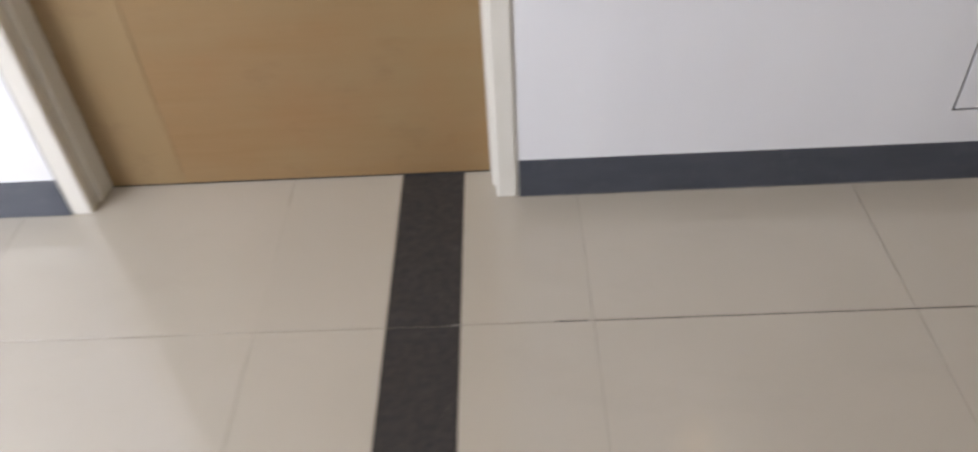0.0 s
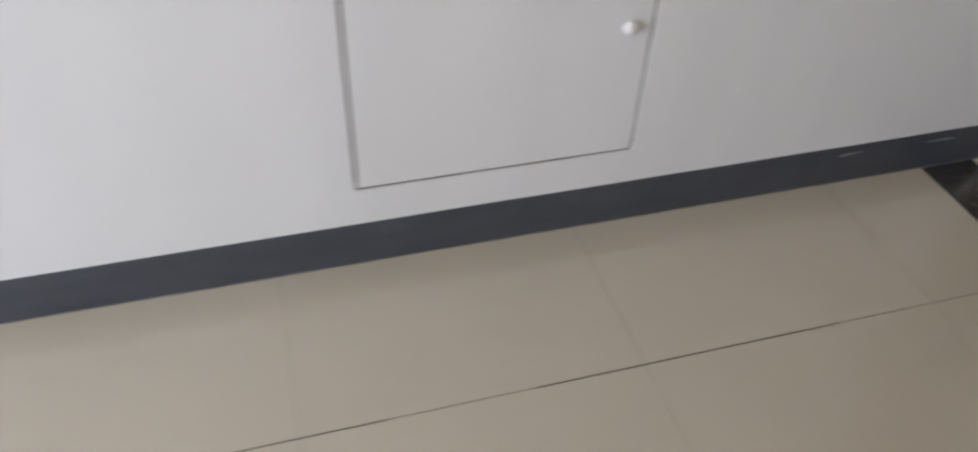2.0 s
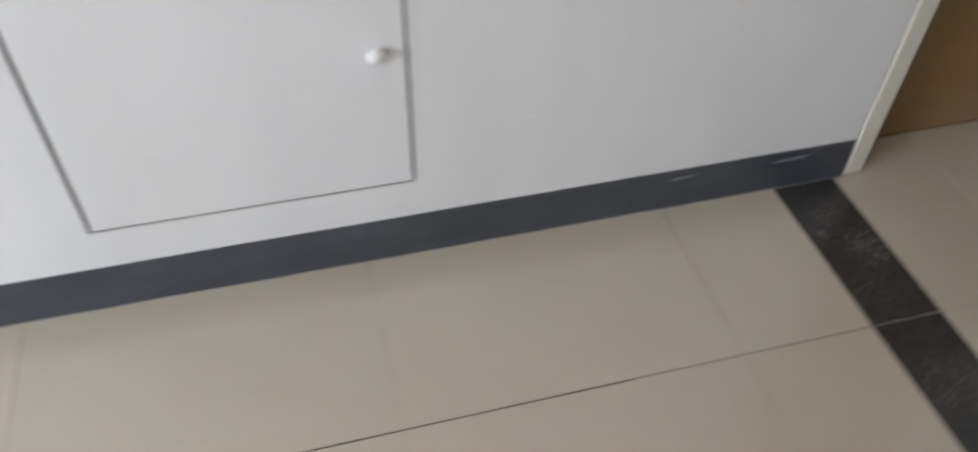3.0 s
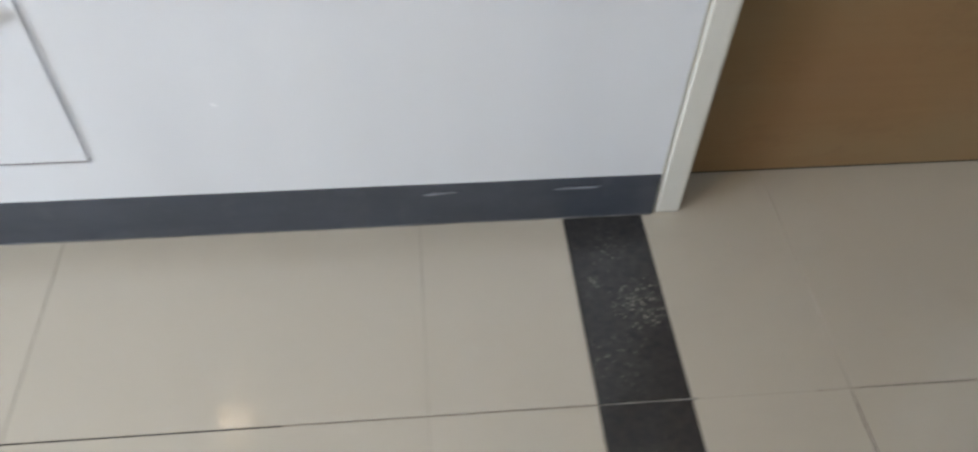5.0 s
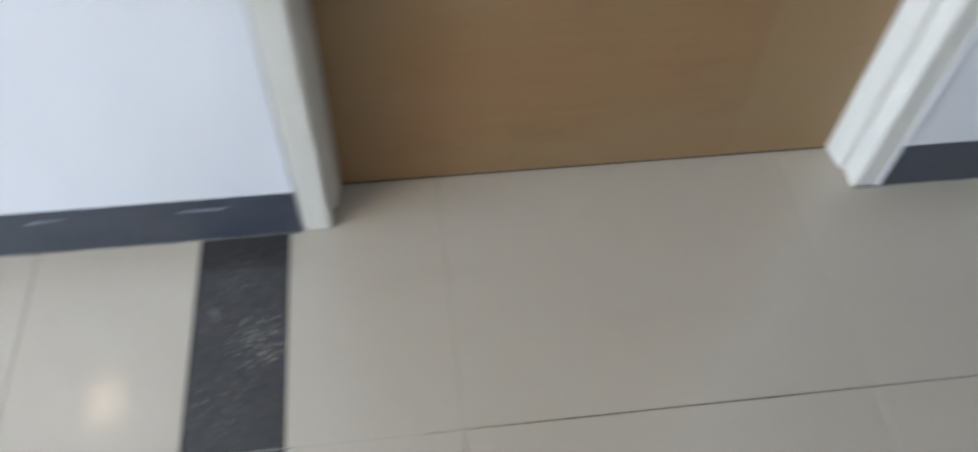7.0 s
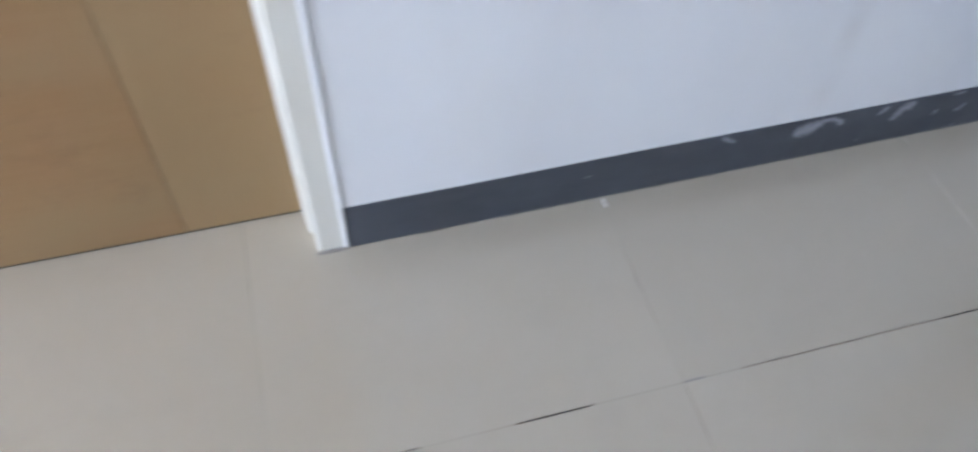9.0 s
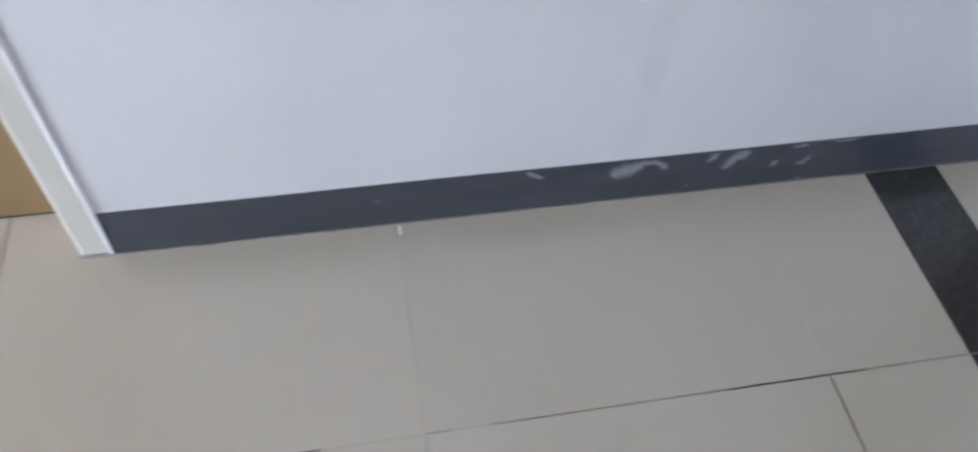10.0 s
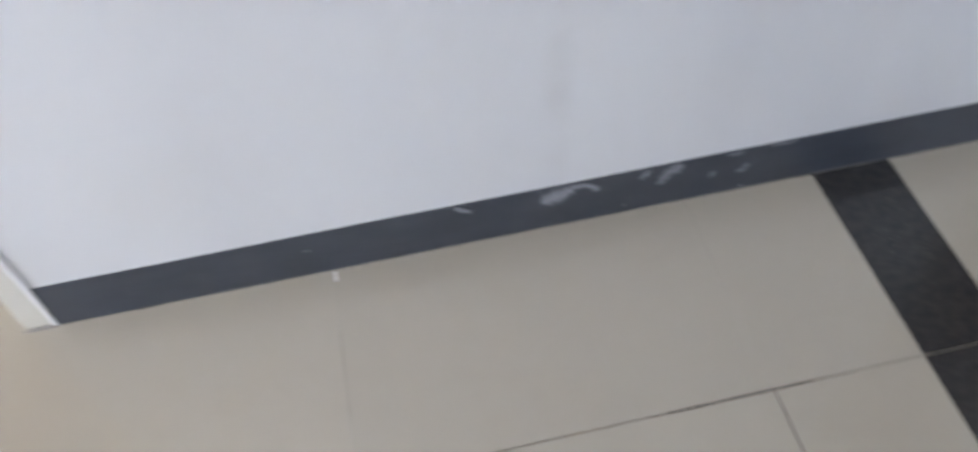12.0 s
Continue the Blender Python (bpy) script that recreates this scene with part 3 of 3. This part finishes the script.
# ---- access panel ----
def access_panel():
    x0, x1, z0, z1 = PANEL
    root = tagged(new("access_panel"), "white painted flush access panel with a round knob", "access panel")
    root.location = ((x0 + x1) / 2, WALL_Y, z0)
    hx, h = (x1 - x0) / 2, z1 - z0
    e = 0.0005
    # The back is near-black so the gaps round the door read as shaded.
    part("panel_back", boxes((-hx + e, hx - e, 0.026, 0.05, e, h - e)), M_DARK, root, "back of the niche, coloured dark as shade in the gaps")
    # Dark strips below and at the sides paint the gaps' shade; no seal.
    part("panel_gap_shade", boxes((-hx + 0.006, hx - 0.005, 0.0030, 0.0255, e, 0.0012)), M_GAP_SHADE, root, "dark strip painted as shade in the lower gap")
    for p, q in ((-hx + e, -hx + 0.0016), (hx - 0.0013, hx - e)):
        part("panel_gap_shade", boxes((p, q, 0.0040, 0.0255, e, h - e)), M_GAP_SHADE, root, "dark strip painted as shade in the side gap")
    part("panel_door", boxes((-hx + 0.0062, hx - 0.0050, 0.0010, 0.024, 0.0040, h - 0.006), bevel=0.0012), M_WALL, root, "white painted panel door")
    lip = [[(hx + 0.0005, 0.0005, z), (hx + 0.0008, -0.0011, z), (hx + 0.0026, -0.0016, z), (hx + 0.0046, -0.0004, z), (hx + 0.005, 0.0006, z)] for z in (0.002, h)]
    part("edge_bead", loft(lip), M_CAULK, root, "thin white filler bead")
    prof = [(0.0050, 0.0), (0.0050, -0.003), (0.0082, -0.0046), (0.0118, -0.0082), (0.0128, -0.0124), (0.0114, -0.0162), (0.0072, -0.0188), (0.001, -0.0196)]
    part("knob", lathe(prof, (-0.796 - root.location.x, 0.0012, 0.451 - z0)), M_KNOB, root, "glossy white round knob", smooth=True)


access_panel()


def paint_drip(x0, x1, y, seed):
    """A lump of dried filler on the floor at the foot of a jamb."""
    rng = random.Random(seed)
    rings = []
    for k in range(13):
        f = k / 12
        r = 0.0010 + 0.0014 * math.sin(math.pi * f) * rng.uniform(0.7, 1.2)
        rings.append([(x0 + (x1 - x0) * f, y - r * math.cos(u) * 1.6, r * math.sin(u)) for u in (0.0, 0.6, 1.2, 1.9, 2.5, 3.14)])
    return loft(rings)


thing("filler_lump", paint_drip(1.104, 1.160, -0.004, 5), M_FILL, "lump of dried white filler at the foot of a door jamb", "dried filler", smooth=True)

for i, (x, z, r) in enumerate([(-0.540, 0.285, 0.0021), (-0.905, 0.205, 0.0008)]):
    thing("wall_nick", blotch([(x - 2 * r, z + r, r * 0.4), (x, z, r * 0.7), (x + 2 * r, z - r, r * 0.3)], lambda x, z: WALL_Y - 0.0012, 70 + i), M_NICK,
          "tiny white paint nick on the wall", "paint nick")


# ---- ceiling lamp ----
def downlight(x, y):
    root = tagged(new("downlight"), "round warm white recessed ceiling downlight", "ceiling light")
    root.location = (x, y, Z_CEIL)
    part("ring", lathe([(0.096, -0.001), (0.098, -0.008), (0.112, -0.010), (0.120, -0.004), (0.121, 0.0)], (0, 0, 0), "z", 40), M_RING, root, smooth=True)
    part("diffuser", lathe([(0.0955, -0.0005), (0.095, -0.006), (0.05, -0.0085), (0.001, -0.009)], (0, 0, 0), "z", 40), M_LAMP, root, "glowing warm diffuser", smooth=True)


downlight(-1.24, -1.12)

# ---- floor tiles ----
GAP, ROW_GAP = 0.0010, 0.0023
cache = {}


def tile_mesh(w, d, material, key):
    k = (round(w, 4), round(d, 4), key)
    if k not in cache:
        e, h = 0.0004, 0.011
        rings = []
        for inset, z in ((0.0, -h), (0.0, -e), (e, 0.0)):
            rings.append([(-w / 2 + inset, -d / 2 + inset, z), (w / 2 - inset, -d / 2 + inset, z), (w / 2 - inset, d / 2 - inset, z), (-w / 2 + inset, d / 2 - inset, z)])
        cache[k] = mesh_of(loft(rings), key, material)
    return cache[k]


def lay(name, x0, x1, y0, y1, material):
    ob = new(name, tile_mesh(x1 - x0 - GAP, y1 - y0 - ROW_GAP, material, name))
    ob.location = ((x0 + x1) / 2, (y0 + y1) / 2, random.uniform(-0.0003, 0.0))
    ob.rotation_euler = (random.uniform(-0.0010, 0.0010), random.uniform(-0.0010, 0.0010), 0)
    ob.parent = floor


ROWS = [(0.230, -0.370), (-0.370, -0.970), (-0.970, -1.570), (-1.570, -2.170), (-2.170, -2.4)]


def columns(m):
    """Strip, cut tile, three whole tiles and a cut tile; the bay behind the second door was laid with wider joints."""
    side, w = (0.2465, 0.6037) if m == 0 else (0.2500, 0.5970)
    cuts = [0.0, STRIP_W, STRIP_W + side] + [STRIP_W + side + k * w for k in (1, 2, 3)] + [MODULE]
    return [(p, q, "tile" if i else "strip_stone") for i, (p, q) in enumerate(zip(cuts, cuts[1:]))]


for m in range(-5, 4):
    for c0, c1, name in columns(m):
        x0, x1 = m * MODULE + c0, m * MODULE + c1
        if x1 < X_WEST or x0 > X_EAST:
            continue
        x0, x1 = max(x0, X_WEST), min(x1, X_EAST)
        for y1, y0 in ROWS:
            lay(name, x0, x1, y0, y1, M_GRANITE if name == "strip_stone" else M_TILE)

# filler and open gaps in some of the joints
FILLED, OPEN, CREAM = "pale filler in the joint ", "dark open gap in the joint ", "cream grout flush in the joint "
for x0, x1, y0, y1, kind, where in ((0.004, 0.150, -0.3709, -0.3690, FILLED, "across the dark strip"), (-2.310, -2.285, -0.3712, -0.3686, FILLED, "beside the dark strip"),
                                    (1.5978, 1.6018, -0.028, -0.006, FILLED, "at the foot of the wall"), (2.04, 2.26, -0.3712, -0.3686, OPEN, "between cream tiles"),
                                    (1.455, 1.690, -0.3716, -0.3684, CREAM, "between cream tiles"), (1.595, 1.632, -0.3722, -0.3672, FILLED, "where four cream tiles meet"), (-2.115, -2.050, -0.3716, -0.3684, OPEN, "between cream tiles"), (-2.040, -1.300, -0.3705, -0.3694, OPEN, "between cream tiles"),
                                    (-1.05, -0.46, -0.3708, -0.3690, OPEN, "between cream tiles"), (0.405, 1.195, -0.3716, -0.3701, CREAM, "between cream tiles"), (0.405, 1.195, -0.3700, -0.3691, OPEN, "between cream tiles"), (1.198, 1.335, -0.3716, -0.3684, CREAM, "between cream tiles"),
                                    (1.338, 1.450, -0.3706, -0.3692, OPEN, "between cream tiles"), (0.3868, 0.3890, -0.52, -0.374, OPEN, "between cream tiles"),
                                    (2.1994, 2.2010, -0.56, -0.374, OPEN, "between cream tiles"),
                                    (-0.0012, 0.0010, -0.62, -0.374, OPEN, "beside the dark strip"), (0.152, 0.335, -0.3716, -0.3684, CREAM, "between cream tiles"),
                                    (1.5948, 1.5970, -0.365, -0.270, CREAM, "between cream tiles"), (1.5948, 1.5970, -0.125, -0.03, CREAM, "between cream tiles"),
                                    (-2.6860, -2.6838, -0.36, 0.0, CREAM, "between cream tiles"), (2.1985, 2.2007, -0.36, -0.02, CREAM, "between cream tiles"),
                                    (0.9911, 0.9933, -0.36, -0.05, CREAM, "between cream tiles")):
    rng = random.Random(int(x0 * 1000))
    n = 22
    along_x = (x1 - x0) > (y1 - y0)
    rings = []
    for k in range(n + 1):
        f, wob = k / n, (0.45 + 0.55 * rng.random()) * min(1.0, 0.25 + 5 * min(k, n - k) / n)
        lo, hi = -0.002, {FILLED: 0.0002, OPEN: 0.0003, CREAM: -0.0003}[kind]
        wob = 1.0 if kind == CREAM else wob
        if along_x:
            x, c, hw = x0 + (x1 - x0) * f, (y0 + y1) / 2, (y1 - y0) / 2 * wob
            rings.append([(x, c - hw, lo), (x, c - hw, hi), (x, c + hw, hi), (x, c + hw, lo)])
        else:
            y, c, hw = y0 + (y1 - y0) * f, (x0 + x1) / 2, (x1 - x0) / 2 * wob
            rings.append([(c + hw, y, lo), (c + hw, y, hi), (c - hw, y, hi), (c - hw, y, lo)])
    part("joint_gap" if kind == OPEN else "joint_filler", loft(rings), {FILLED: M_NICK if "foot" in where else M_FILL, OPEN: M_DARK, CREAM: M_CREAM}[kind], floor, kind + where)
